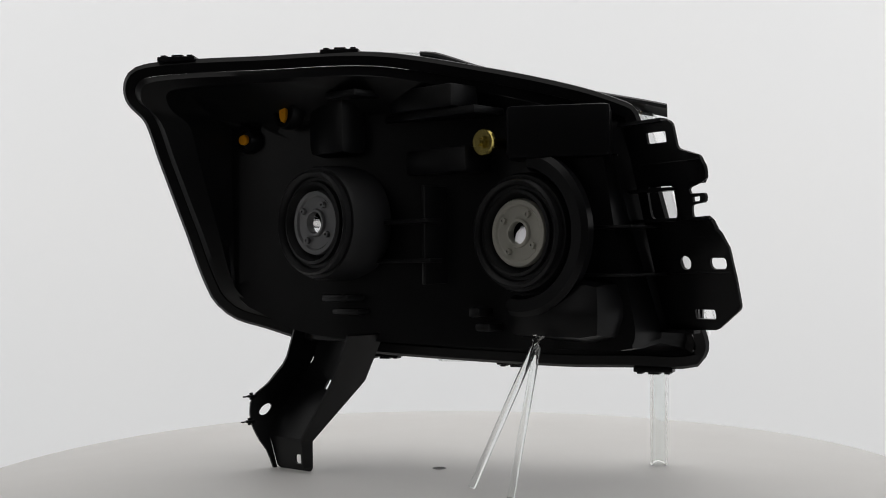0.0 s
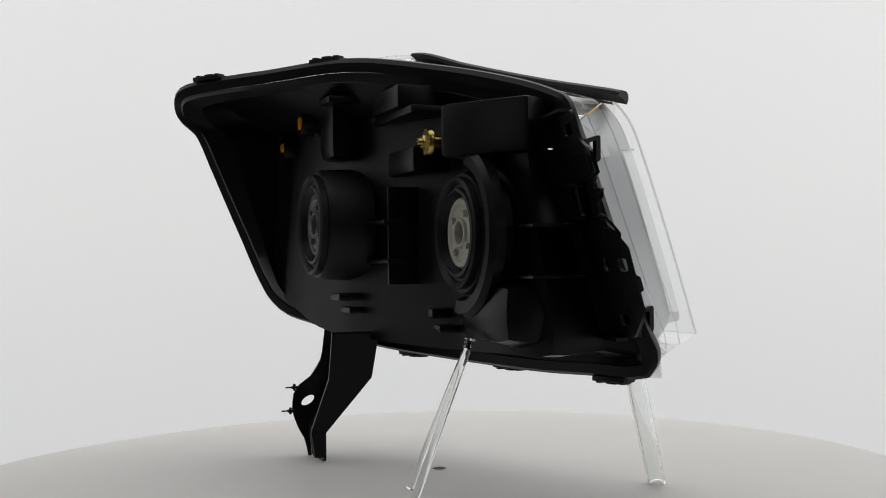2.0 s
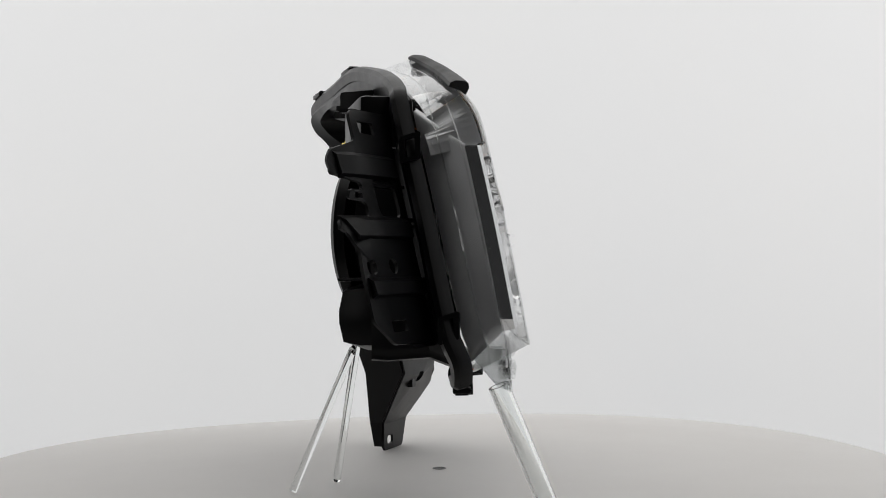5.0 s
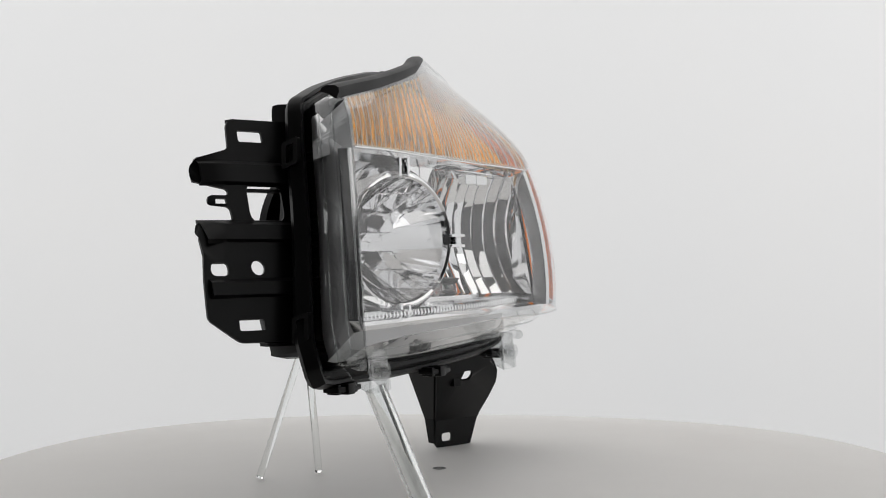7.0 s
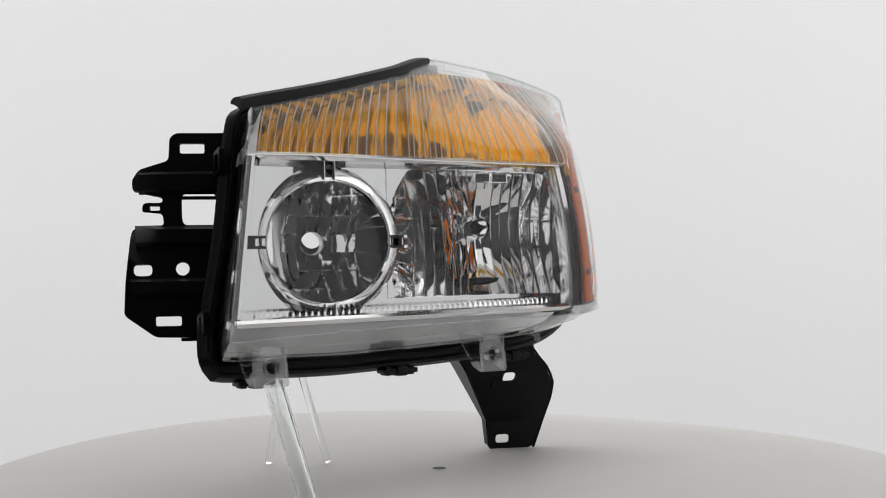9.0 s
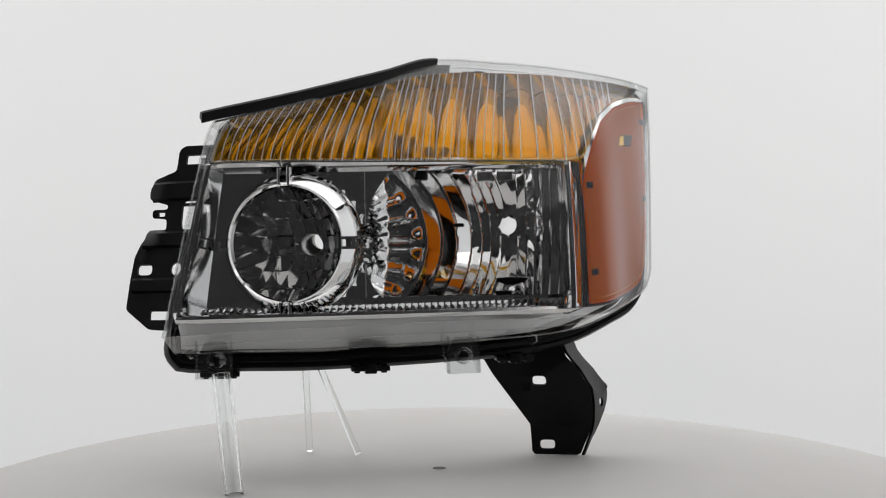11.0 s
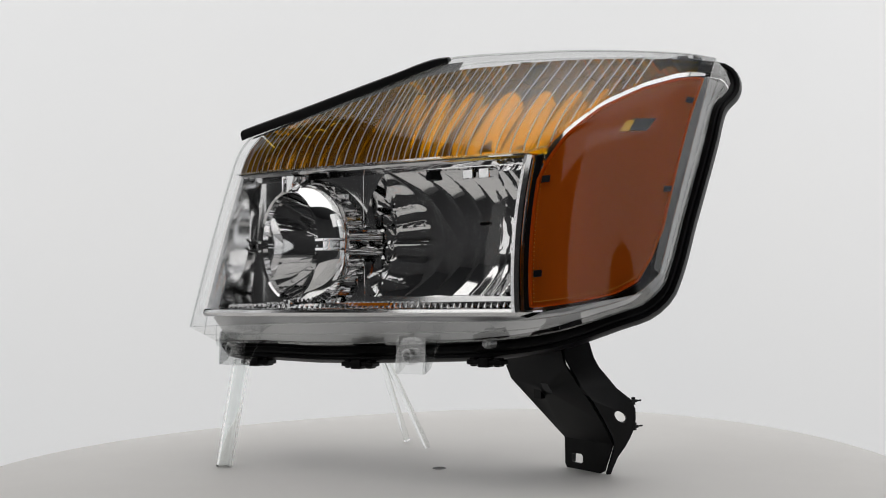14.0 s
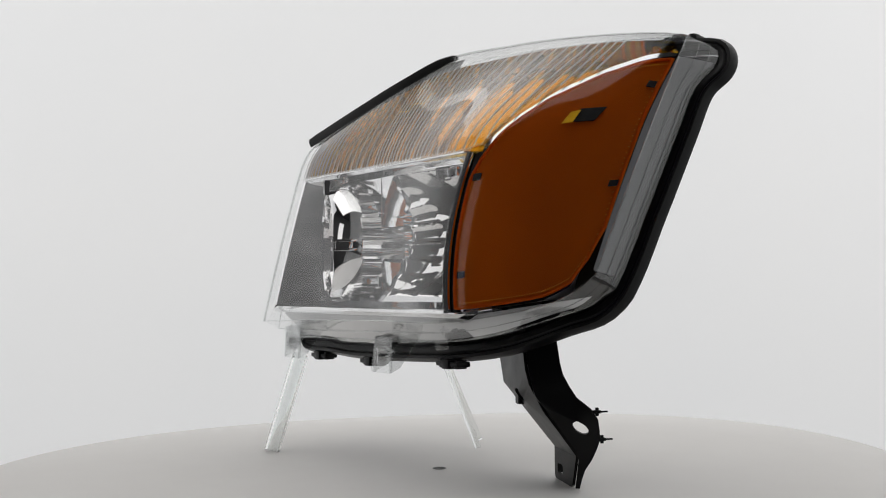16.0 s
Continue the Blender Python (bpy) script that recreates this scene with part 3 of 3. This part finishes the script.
def make_bezel(root):
    """Chrome tub: walls run back from the front edge to the base that holds both reflectors."""
    bm = bmesh.new()
    ss = [4 * i / 160 for i in range(160)]
    rows = []
    for out, back, f in ((.006, .012, 0), (.004, .001, 0), (.000, -.001, 0), (-.003, .001, 0), (-.004, .006, 0), (-.005, .006, .35), (-.008, .006, 1)):
        row = []
        for s in ss:
            p = frame_point(s)
            i = int(s) % 4
            o = (Vector((0, 0, -1)), Vector((1, 0, 0)), Vector((0, 0, 1)), Vector((-1, 0, 0)))[i]
            q = p + o * out + Vector((0, back, 0))
            q.y += (base_y(q.x) - q.y) * f
            row.append(q)
        rows.append(row)
    sheet(bm, rows, True)
    bezel = part("bezel", bm, SOFT_CHROME, root, "deep chrome-plated inner bezel", smooth=30)
    # base sheet with the low beam's round opening and the high beam's wide opening
    bm = bmesh.new()
    edge = [(p.x, p.z) for p in rows[-1]]
    wide = rounded([(-.052, .186), (.146, .186), (.146, .322), (-.040, .322), (-.060, .290), (-.070, .243), (-.064, .205)], .012, 5)
    plate(bm, edge, [ellipse(*LOWC, .064, .064, 48), wide], lambda x, z: Vector((x, base_y(x), z)))
    part("base", bm, SOFT_CHROME, bezel, smooth=30)
    # plate that parts the lamp chamber from the amber band above it
    bm = bmesh.new()
    rows = [[], []]
    for f in spread(0, 1, 40):
        q = face(.026 + .672 * f, .601, .0025)
        rows[0].append(q)
        rows[1].append(Vector((q.x, max(back_y(q.x) - .012, q.y + .02), q.z)))
    sheet(bm, rows)
    part("chamber_plate", bm, SOFT_CHROME, bezel, thick=.0015)
    # outer apron, seen through the clear side walls
    bm = bmesh.new()
    rows = []
    for f in (0.0, .5, 1.0):
        row = []
        for s in ss:
            i = int(s) % 4
            p = frame_point(s) + (Vector((0, 0, -1)), Vector((1, 0, 0)), Vector((0, 0, 1)), Vector((-1, 0, 0)))[i] * .006 + Vector((0, .012, 0))
            t = {0: (s - int(s)), 1: 1 + (s - int(s)), 2: 2 + (s - int(s)), 3: 3 + (s - int(s))}[i]
            q = rim_point(t, -.010, .004)
            row.append(p.lerp(q, f * (.9 if i in (0, 3) else .0)))
        rows.append(row)
    sheet(bm, rows, True)
    part("apron", bm, SATIN, bezel, "satin silver outer side of the bezel", smooth=35)
    return bezel


def make_low_beam(bezel):
    x, z = LOWC
    # ring: front lip, band, scalloped barrel behind
    bm = bmesh.new()
    lathe(bm, [(.0585, -.094), (.0592, -.1005), (.0612, -.1025), (.0632, -.1010), (.0700, -.091), (.0752, -.080), (.0752, -.071), (.0660, -.070)], (x, 0, z), 96)
    ring = part("ring", bm, CHROME, bezel, "chrome ring round the low beam", smooth=30)
    bm = bmesh.new()
    lathe(bm, [(.0745, -.0705), (.0755, -.055), (.0772, -.040), (.0785, -.024)], (x, 0, z), 480, lobes=30, depth=.0048)
    part("fluted_barrel", bm, CHROME, ring, "fluted chrome barrel", smooth=25)
    # the barrel's flutes run on into the high beam's side
    bm = bmesh.new()
    rows = []
    for r, g in ((.080, 0.0), (.0815, .5), (.0830, 1.0)):
        rows.append([Vector((x + (r - .004 * abs(math.sin(a * 15))) * math.cos(a), -.024 + g * (.034 + .016 * max(0.0, math.cos(2 * a))), z + (r - .004 * abs(math.sin(a * 15))) * math.sin(a))) for a in spread(radians(-48), radians(48), 150)])
    sheet(bm, rows)
    part("fluted_side", bm, CHROME, ring, smooth=25)
    for a in (0, 90, 180, 270):
        bm = bmesh.new()
        m = Matrix.Translation((x, 0, z)) @ pose(0, 0, 0, 0, a, 0)
        box(bm, (.060, -.106, -.0065), (.0775, -.078, -.0035), .0006, m)
        box(bm, (.060, -.106, .0035), (.0775, -.078, .0065), .0006, m)
        box(bm, (.0700, -.102, -.0035), (.0740, -.080, .0035), .0004, m)
        part("ring_tab", bm, CHROME, ring, smooth=30)
    # reflector bowl, with a band of upright facets in its middle
    bm = bmesh.new()
    rows = []
    for r in spread(.0125, .0590, 64):
        row = []
        for k in range(288):
            a = 2 * math.pi * k / 288
            dx, dz = r * math.cos(a), r * math.sin(a)
            y = -.008 - (r * r - .0125 ** 2) / (.0590 ** 2 - .0125 ** 2) * .086
            if abs(dx) < .0375:
                i, j = math.floor(dx / .0125 + .5), math.floor(dz / .0185 + .5)
                tip = random.Random(i * 37 + j * 11 + 5)
                c, v = dx / .0125 - i, dz / .0185 - j
                y += .0044 * (c * c - .08) + .0030 * (v * v - .08) + tip.uniform(-.24, .24) * (dx - i * .0125) + tip.uniform(-.30, .12) * (dz - j * .0185)
            row.append(Vector((x + dx, y, z + dz)))
        rows.append(row)
    sheet(bm, rows, True)
    bowl = part("low_beam_reflector", bm, CHROME, bezel, "faceted chrome low beam bowl with an open bulb hole", smooth=18)
    bm = bmesh.new()
    lathe(bm, [(.0128, -.008), (.0120, -.006), (.0120, .018)], (x, 0, z + .001), 32)
    part("bulb_neck", bm, SATIN, bowl, smooth=30)


def make_high_beam(bezel):
    cx, cz = HIGHC
    bm = bmesh.new()
    nx, nz = 220, 96
    rows = []
    for j in range(nz + 1):
        zz = .186 + (.322 - .186) * j / nz
        row = []
        for i in range(nx + 1):
            xx = -.066 + (.148 + .066) * i / nx
            d = xx - cx
            e = max(xx, -.050)
            side = .150 if d < 0 else .130
            y = .084 - .004 * min(1.0, max(0.0, -d) / .03) - (e - cx) ** 2 / side - (zz - cz) ** 2 * .55 / .100 + (e - xx) * .3
            w = .0150 if xx < .03 else .0098
            far = math.hypot(xx - LOWC[0], zz - LOWC[1]) if d < 0 else xx - LOWC[0]
            c = far / w - math.floor(far / w) - .5
            turn = math.atan2(zz - LOWC[1], xx - LOWC[0])
            fold = min(1.0, max(0.0, (.116 - far) / .008))
            y += fold * .0055 * (abs(math.sin(turn * 15)) - .6) * (.75 + .25 * math.sin(turn * 5))
            y += (.0007 * c * (1 if d > 0 else -1) + .0013 * (c * c - .08)) * min(1.0, abs(d) / .02) * (1 - .7 * fold)
            k = zz / .034 - math.floor(zz / .034) - .5
            y += .0006 * (k * k - .08)
            rr, th = math.hypot(d, zz - cz), math.atan2(zz - cz, d)
            y += .0006 * (abs(math.sin(th * 5)) - .5) * math.exp(-((rr - .034) / .018) ** 2)
            row.append(Vector((xx, y, zz)))
        # side walls out to the bezel's base
        row.insert(0, Vector((-.0665, base_y(-.066) - .001, zz)))
        row.append(Vector((.1485, base_y(.148) - .001, zz)))
        rows.append(row)
    vs = sheet(bm, rows)
    cut = [f for f in bm.faces if (f.calc_center_median().x - cx) ** 2 + (f.calc_center_median().z - cz) ** 2 < .0112 ** 2]
    bmesh.ops.delete(bm, geom=cut, context="FACES")
    refl = part("high_beam_reflector", bm, CHROME, bezel, "fluted chrome high beam reflector", smooth=22)
    # level walls above and below the reflector
    for zz in (.1865, .3215):
        bm = bmesh.new()
        sheet(bm, [[Vector((xx, y0 if k == 0 else max(.072 - (xx - cx) ** 2 / (.15 if xx < cx else .13), base_y(xx)) + .002, zz)) for xx in spread(-.062, .147, 40) for y0 in (base_y(xx) - .001,)] for k in (0, 1)])
        part("reflector_wall", bm, CHROME, refl, thick=.001)
    bm = bmesh.new()
    lathe(bm, [(.0105, .112), (.0105, .066), (.0118, .063), (.0135, .066), (.0145, .074), (.0150, .088)], (cx, 0, cz), 8)
    part("bulb_neck", bm, CHROME, refl, "chrome collar round the empty bulb hole", smooth=20)
    bm = bmesh.new()
    box(bm, (.045, .000, .309), (.062, .012, .3195), .001)
    box(bm, (.066, .004, .309), (.083, .018, .3195), .001)
    part("level_tab", bm, CHROME, refl)


def make_serration(bezel):
    """Row of small teeth along the bezel's lower ledge, and fine flutes under the amber band."""
    n = 56
    for i in range(n):
        f = (i + .5) / n
        p = Vector((-.217, -.136, .1725)).lerp(Vector((.142, .010, .1775)), f) - Vector((0, .005 * math.sin(math.pi * f), 0))
        bm = bmesh.new()
        v = [bm.verts.new(p + Vector(q)) for q in ((-.0026, -.004, -.0035), (.0022, -.004, -.0035), (.0005, -.001, .0045), (-.0005, .014, -.0035), (.0045, .014, -.0035), (.0026, .014, .0050))]
        for q in ((0, 1, 2), (3, 5, 4), (0, 3, 4, 1), (1, 4, 5, 2), (2, 5, 3, 0)):
            bm.faces.new([v[k] for k in q])
        part("tooth", bm, CHROME, bezel)
    bm = bmesh.new()
    sheet(bm, [[Vector((-.225, -.146, .1675)).lerp(Vector((.148, .006, .173)), f) + Vector((0, -.006 * math.sin(math.pi * f) + d, h)) for f in spread(0, 1, 30)] for d, h in ((-.006, 0), (.026, .0035))])
    part("ledge", bm, CHROME, bezel, thick=.001)
    bm = bmesh.new()
    rows = []
    for h, d in ((.3275, .002), (.3225, .016), (.3195, .03)):
        rows.append([Vector((x, float(np.interp(x, (-.209, -.03, .152), (-.109, -.052, .021))) + d, h + .0014 * abs(math.sin(x * (260 if x < -.02 else 620))))) for x in spread(-.207, .150, 260)])
    sheet(bm, rows)
    part("fluted_brow", bm, CHROME, bezel, "fluted chrome strip under the amber band", smooth=20)


def band_v(u):
    """Lower edge of the turn-signal band on the lens, following the amber corner upwards."""
    return float(np.interp(u, (0, .70, .735, .76, .80, .86, .92, .97), (.605, .605, .62, .71, .81, .885, .925, .94)))


def top_v(u):
    """Upper edge of the turn-signal band."""
    return float(np.interp(u, (0, .3, .5, .65, .8, 1), (.955, .95, .945, .965, .975, .975)))


def make_turn_band(root):
    lo, hi = .036, .965
    us = spread(lo, hi, 220)

    def strip(bm, inset, ripple, pitch, v0=0.0, dv=0.0, rows=9):
        out = []
        for j in range(rows):
            row = []
            for u in us:
                b = band_v(u) + v0
                v = b + (max(top_v(u) + dv, b + .01) - b) * j / (rows - 1)
                c = u / pitch - math.floor(u / pitch) - .5
                row.append(face(u, v, inset + ripple * (c * c * 4 - .5)))
            out.append(row)
        sheet(bm, out)

    bm = bmesh.new()
    strip(bm, .010, .0020, .021, .012, 0.0)
    amber = part("turn_signal_lens", bm, AMBER, root, "amber inner turn-signal lens with upright flutes", smooth=40)
    bm = bmesh.new()
    strip(bm, .030, .0110, .052, .02, 0.0)
    part("turn_signal_reflector", bm, CHROME, amber, "fluted chrome reflector behind the amber lens", smooth=30)
    # floor of the band
    bm = bmesh.new()
    sheet(bm, [[face(u, band_v(u), d) for u in us] for d in (.004, .009, .014)])
    part("band_sill", bm, AMBER, amber, "thin amber lower edge", smooth=40)
    bm = bmesh.new()
    sheet(bm, [[face(.030, .60 + .36 * j / 8, d) for j in range(9)] for d in (.004, .02, .05)])
    part("band_end", bm, SATIN, amber, "silver end wall of the amber band")
    # ceiling of the band
    bm = bmesh.new()
    sheet(bm, [[face(u, min(.985, max(top_v(u) + .004, band_v(u) + .012)), d) for u in us] for d in (.003, .012, .040)])
    part("band_top", bm, CHROME, amber, smooth=40)
    bm = bmesh.new()
    sheet(bm, [[face(u, top_v(u) + (.985 - top_v(u)) * g, .003) for u in spread(.0, .53, 50)] for g in (0.02, .45, .5, 1.0)])
    part("upper_border", bm, SMOKY, amber, "grey border above the amber band", smooth=40)
    # clear ribs moulded inside the outer lens: wide ones, then a close-set group
    ribs = [(.035 + .0235 * i, .0212) for i in range(17)] + [(.440 + .0108 * i, .0098) for i in range(16)] + [(.615 + .0205 * i, .0185) for i in range(12)]
    for u0, w in ribs:
        bm = bmesh.new()
        rows = []
        for j in range(11):
            row = []
            for k in range(9):
                f = k / 8
                u = min(u0 + w * f, .972)
                b = band_v(u) + .003
                v = b + (max(top_v(u), b + .01) - b) * j / 10
                row.append(face(u, v, .0012 + (.0030 if w > .012 else .0016) * math.sin(math.pi * f)))
            rows.append(row)
        sheet(bm, rows)
        rib = part("rib", bm, RIB, amber, smooth=70)
        # thin white line along the rib's edge, its highlight put in as colour
        bm = bmesh.new()
        u = min(u0, .97)
        b = band_v(u) + .003
        tube(bm, [face(u, b + (max(top_v(u), b + .01) - b) * j / 12, .0017) for j in range(13)], .0006 if w < .012 else (.0005 if u0 < .3 else .0008), 8)
        part("rib_highlight", bm, RIB_CATCHLIGHT, rib, smooth=60)
    # clear bottom line of the rib field
    for v in (-.002,):
        bm = bmesh.new()
        tube(bm, [face(u, band_v(u) + v, .002) for u in spread(.02, .735, 60)], .0012, 8)
        part("rib_border", bm, LUG, amber, smooth=60)
    return amber


def marker_top(u):
    return float(np.interp(u, (.729, .738, .762, .80, .86, .92, .986), (.50, .565, .665, .765, .845, .885, .912)))


def marker_low(u):
    return float(np.interp(u, (.73, .80, .88, .94, .970, .986), (.045, .04, .035, .05, .11, .22)))


def make_side_marker(root):
    us = spread(.729, .986, 60)
    bm = bmesh.new()
    rows = []
    for j in range(25):
        rows.append([face(u, marker_low(u) + (marker_top(u) - marker_low(u)) * j / 24, .006) for u in us])
    sheet(bm, rows)
    mk = part("side_marker", bm, AMBER_PANEL, root, "dark amber side reflector panel", smooth=40)
    # stitched-looking rim of the panel
    loop = [(u, marker_top(u)) for u in us] + [(.986, v) for v in spread(marker_top(.986), marker_low(.986), 30)[1:-1]] + [(u, marker_low(u)) for u in us[::-1]] + [(.729, v) for v in spread(marker_low(.729), marker_top(.729), 30)[1:-1]]
    path = [face(u, v, .005) for u, v in loop]
    bm = bmesh.new()
    tube(bm, path + path[:1], .0016, 6)
    part("rim", bm, AMBER_PANEL, mk, smooth=60)
    bm = bmesh.new()
    mid_u, mid_v = .86, .40
    for k in range(0, len(path), 1):
        u, v = loop[k]
        q = face(u + (mid_u - u) * .045, v + (mid_v - v) * .045, .0046)
        bmesh.ops.create_icosphere(bm, subdivisions=1, radius=.0007, matrix=Matrix.Translation(q))
    tagged(part("bead_row", bm, BEAD_AND_GLOW, mk, "fine row of amber beads inside the rim", smooth=60), "fine row of amber beads inside the rim", kind="stuff")
    # chrome arch over the panel and chrome post beside it
    bm = bmesh.new()
    arch = spread(.735, .988, 60)
    sheet(bm, [[face(u, (marker_top(u) + .012) * (1 - g) + (band_v(u) - .004) * g, d) for u in arch] for g, d in ((0, .012), (0, .005), (1, .005), (1, .012))])
    part("arch", bm, SOFT_CHROME, mk, "polished chrome arch above the amber panel", smooth=30)
    bm = bmesh.new()
    sheet(bm, [[face(u, v, d) for v in spread(.03, .60, 30)] for u, d in ((.690, .022), (.6925, .012), (.696, .0075), (.7025, .0050), (.709, .0075), (.7125, .012), (.715, .018))])
    part("post", bm, SOFT_CHROME, mk, "polished chrome upright post", smooth=30)
    bm = bmesh.new()
    sheet(bm, [[face(u, v, d) for v in spread(.03, .60, 30)] for u, d in ((.7165, .009), (.727, .009), (.728, .014))])
    part("shadow_gap", bm, BLACK, mk, smooth=30)
    # frame behind the panel's outer edge
    bm = bmesh.new()
    sheet(bm, [[face(.990, v, .008).lerp(rim_point(1 + v, -.010, .004), g) for v in spread(.04, .93, 30)] for g in (0.0, .5, 1.0)])
    part("panel_wall", bm, TRIM, mk, smooth=30)
    bm = bmesh.new()
    sheet(bm, [[face(u, marker_low(u) - .015, d) for u in spread(.70, .984, 40)] for d in (.004, .02, .05)])
    part("panel_floor", bm, TRIM, mk, smooth=30)
    # bulb window: dark trapezium with a prism whose bright gleam is painted yellow
    def at(p, q):
        return face(.880 + p, .680 + q, .0045)
    bm = bmesh.new()
    bm.faces.new([bm.verts.new(at(*q)) for q in ((-.006, -.022), (.034, -.030), (.044, .022), (-.002, .028))])
    part("bulb_window", bm, RUBBER, mk, "dark bulb window", thick=.001)
    bm = bmesh.new()
    bm.faces.new([bm.verts.new(at(*q) + Vector((.001, -.0006, 0))) for q in ((-.020, -.024), (-.002, -.024), (.001, .022), (-.015, .019))])
    part("prism", bm, PRISM_GLEAM, mk, "prism beside the dark window, its bright yellow gleam painted on", thick=.001)
    for u, v in ((.974, .80), (.976, .40), (.742, .16), (.742, .50)):
        bm = bmesh.new()
        bm.faces.new([bm.verts.new(face(u + a, v + b, .0035)) for a, b in ((-.007, -.012), (.007, -.012), (.007, .012), (-.007, .012))])
        part("lock_tab", bm, RUBBER, mk, thick=.0015)
    return mk


def make_headlight():
    root = tagged(new("headlight"), "car headlight with chrome reflectors, amber turn signal and black housing", "headlight")
    housing = make_housing(root)
    make_bulb_mount(housing, (-.133, .250), .012, .028, True, SOCKET, "milky translucent plastic socket disc")
    make_bulb_mount(housing, (.062, .265), .086, .123, False, SMOKY, "dark glossy plastic socket disc")
    make_rear_details(housing)
    make_side_bracket(root)
    make_lower_bracket(root)
    bezel = make_bezel(root)
    make_low_beam(bezel)
    make_high_beam(bezel)
    make_turn_band(root)
    make_side_marker(root)
    lens = make_lens(root)
    make_lug(lens, (-.198, -.140, .126))
    make_lug(lens, (.040, -.068, .126))
    for x, y, z in ((-.222, -.140, .134), (.105, -.018, .140)):
        bm = bmesh.new()
        lathe(bm, [(.0005, -.006), (.004, -.006), (.005, -.004), (.005, .006)], (x, y, z), 16)
        part("pip", bm, LUG, lens, smooth=40)
    make_top_strip(root)
    make_serration(bezel)
    return root


def make_rods():
    bm = bmesh.new()
    foot, top, n = Vector((-.169, -.168, .0006)), Vector((-.196, -.130, .112)), 32
    a = (top - foot).cross(Vector((0, 0, 1))).normalized()
    b = (top - foot).normalized().cross(a)
    rows = [[p + (a * math.cos(2 * math.pi * k / n) + b * math.sin(2 * math.pi * k / n)) * r for k in range(n)] for p, r in ((foot, .0066), (foot, .0092), (foot.lerp(top, .5), .0095), (top, .0095), (top, .0068))]
    sheet(bm, rows + rows[:1], True)
    bmesh.ops.remove_doubles(bm, verts=bm.verts[:], dist=1e-6)
    bmesh.ops.recalc_face_normals(bm, faces=bm.faces[:])
    thick = tagged(part("support_rod", bm, ACRYLIC, smooth=40), "thick clear acrylic tube propping the headlight's front", "support rod", "acrylic supports")
    bm = bmesh.new()
    top = Vector((-.158, .023, .150))
    a, b = Vector((-.172, .087, .003)), Vector((-.109, .070, .003))
    path = [a, a.lerp(top, .5), a.lerp(top, .93), top + Vector((-.004, .002, -.002)), top + Vector((.003, .002, -.002)), b.lerp(top, .93), b.lerp(top, .5), b]
    tube(bm, path, .0038, 16)
    bent = tagged(part("bent_support", bm, ACRYLIC, smooth=40), "thin clear acrylic rod bent to an inverted V", "support rod", "acrylic supports")
    return [thick, bent]


make_pedestal()
turntable = make_turntable()
headlight = make_headlight()
rods = make_rods()


def motions():
    for thing in (turntable, headlight, *rods):
        walk(thing, turn_rows())


motions()
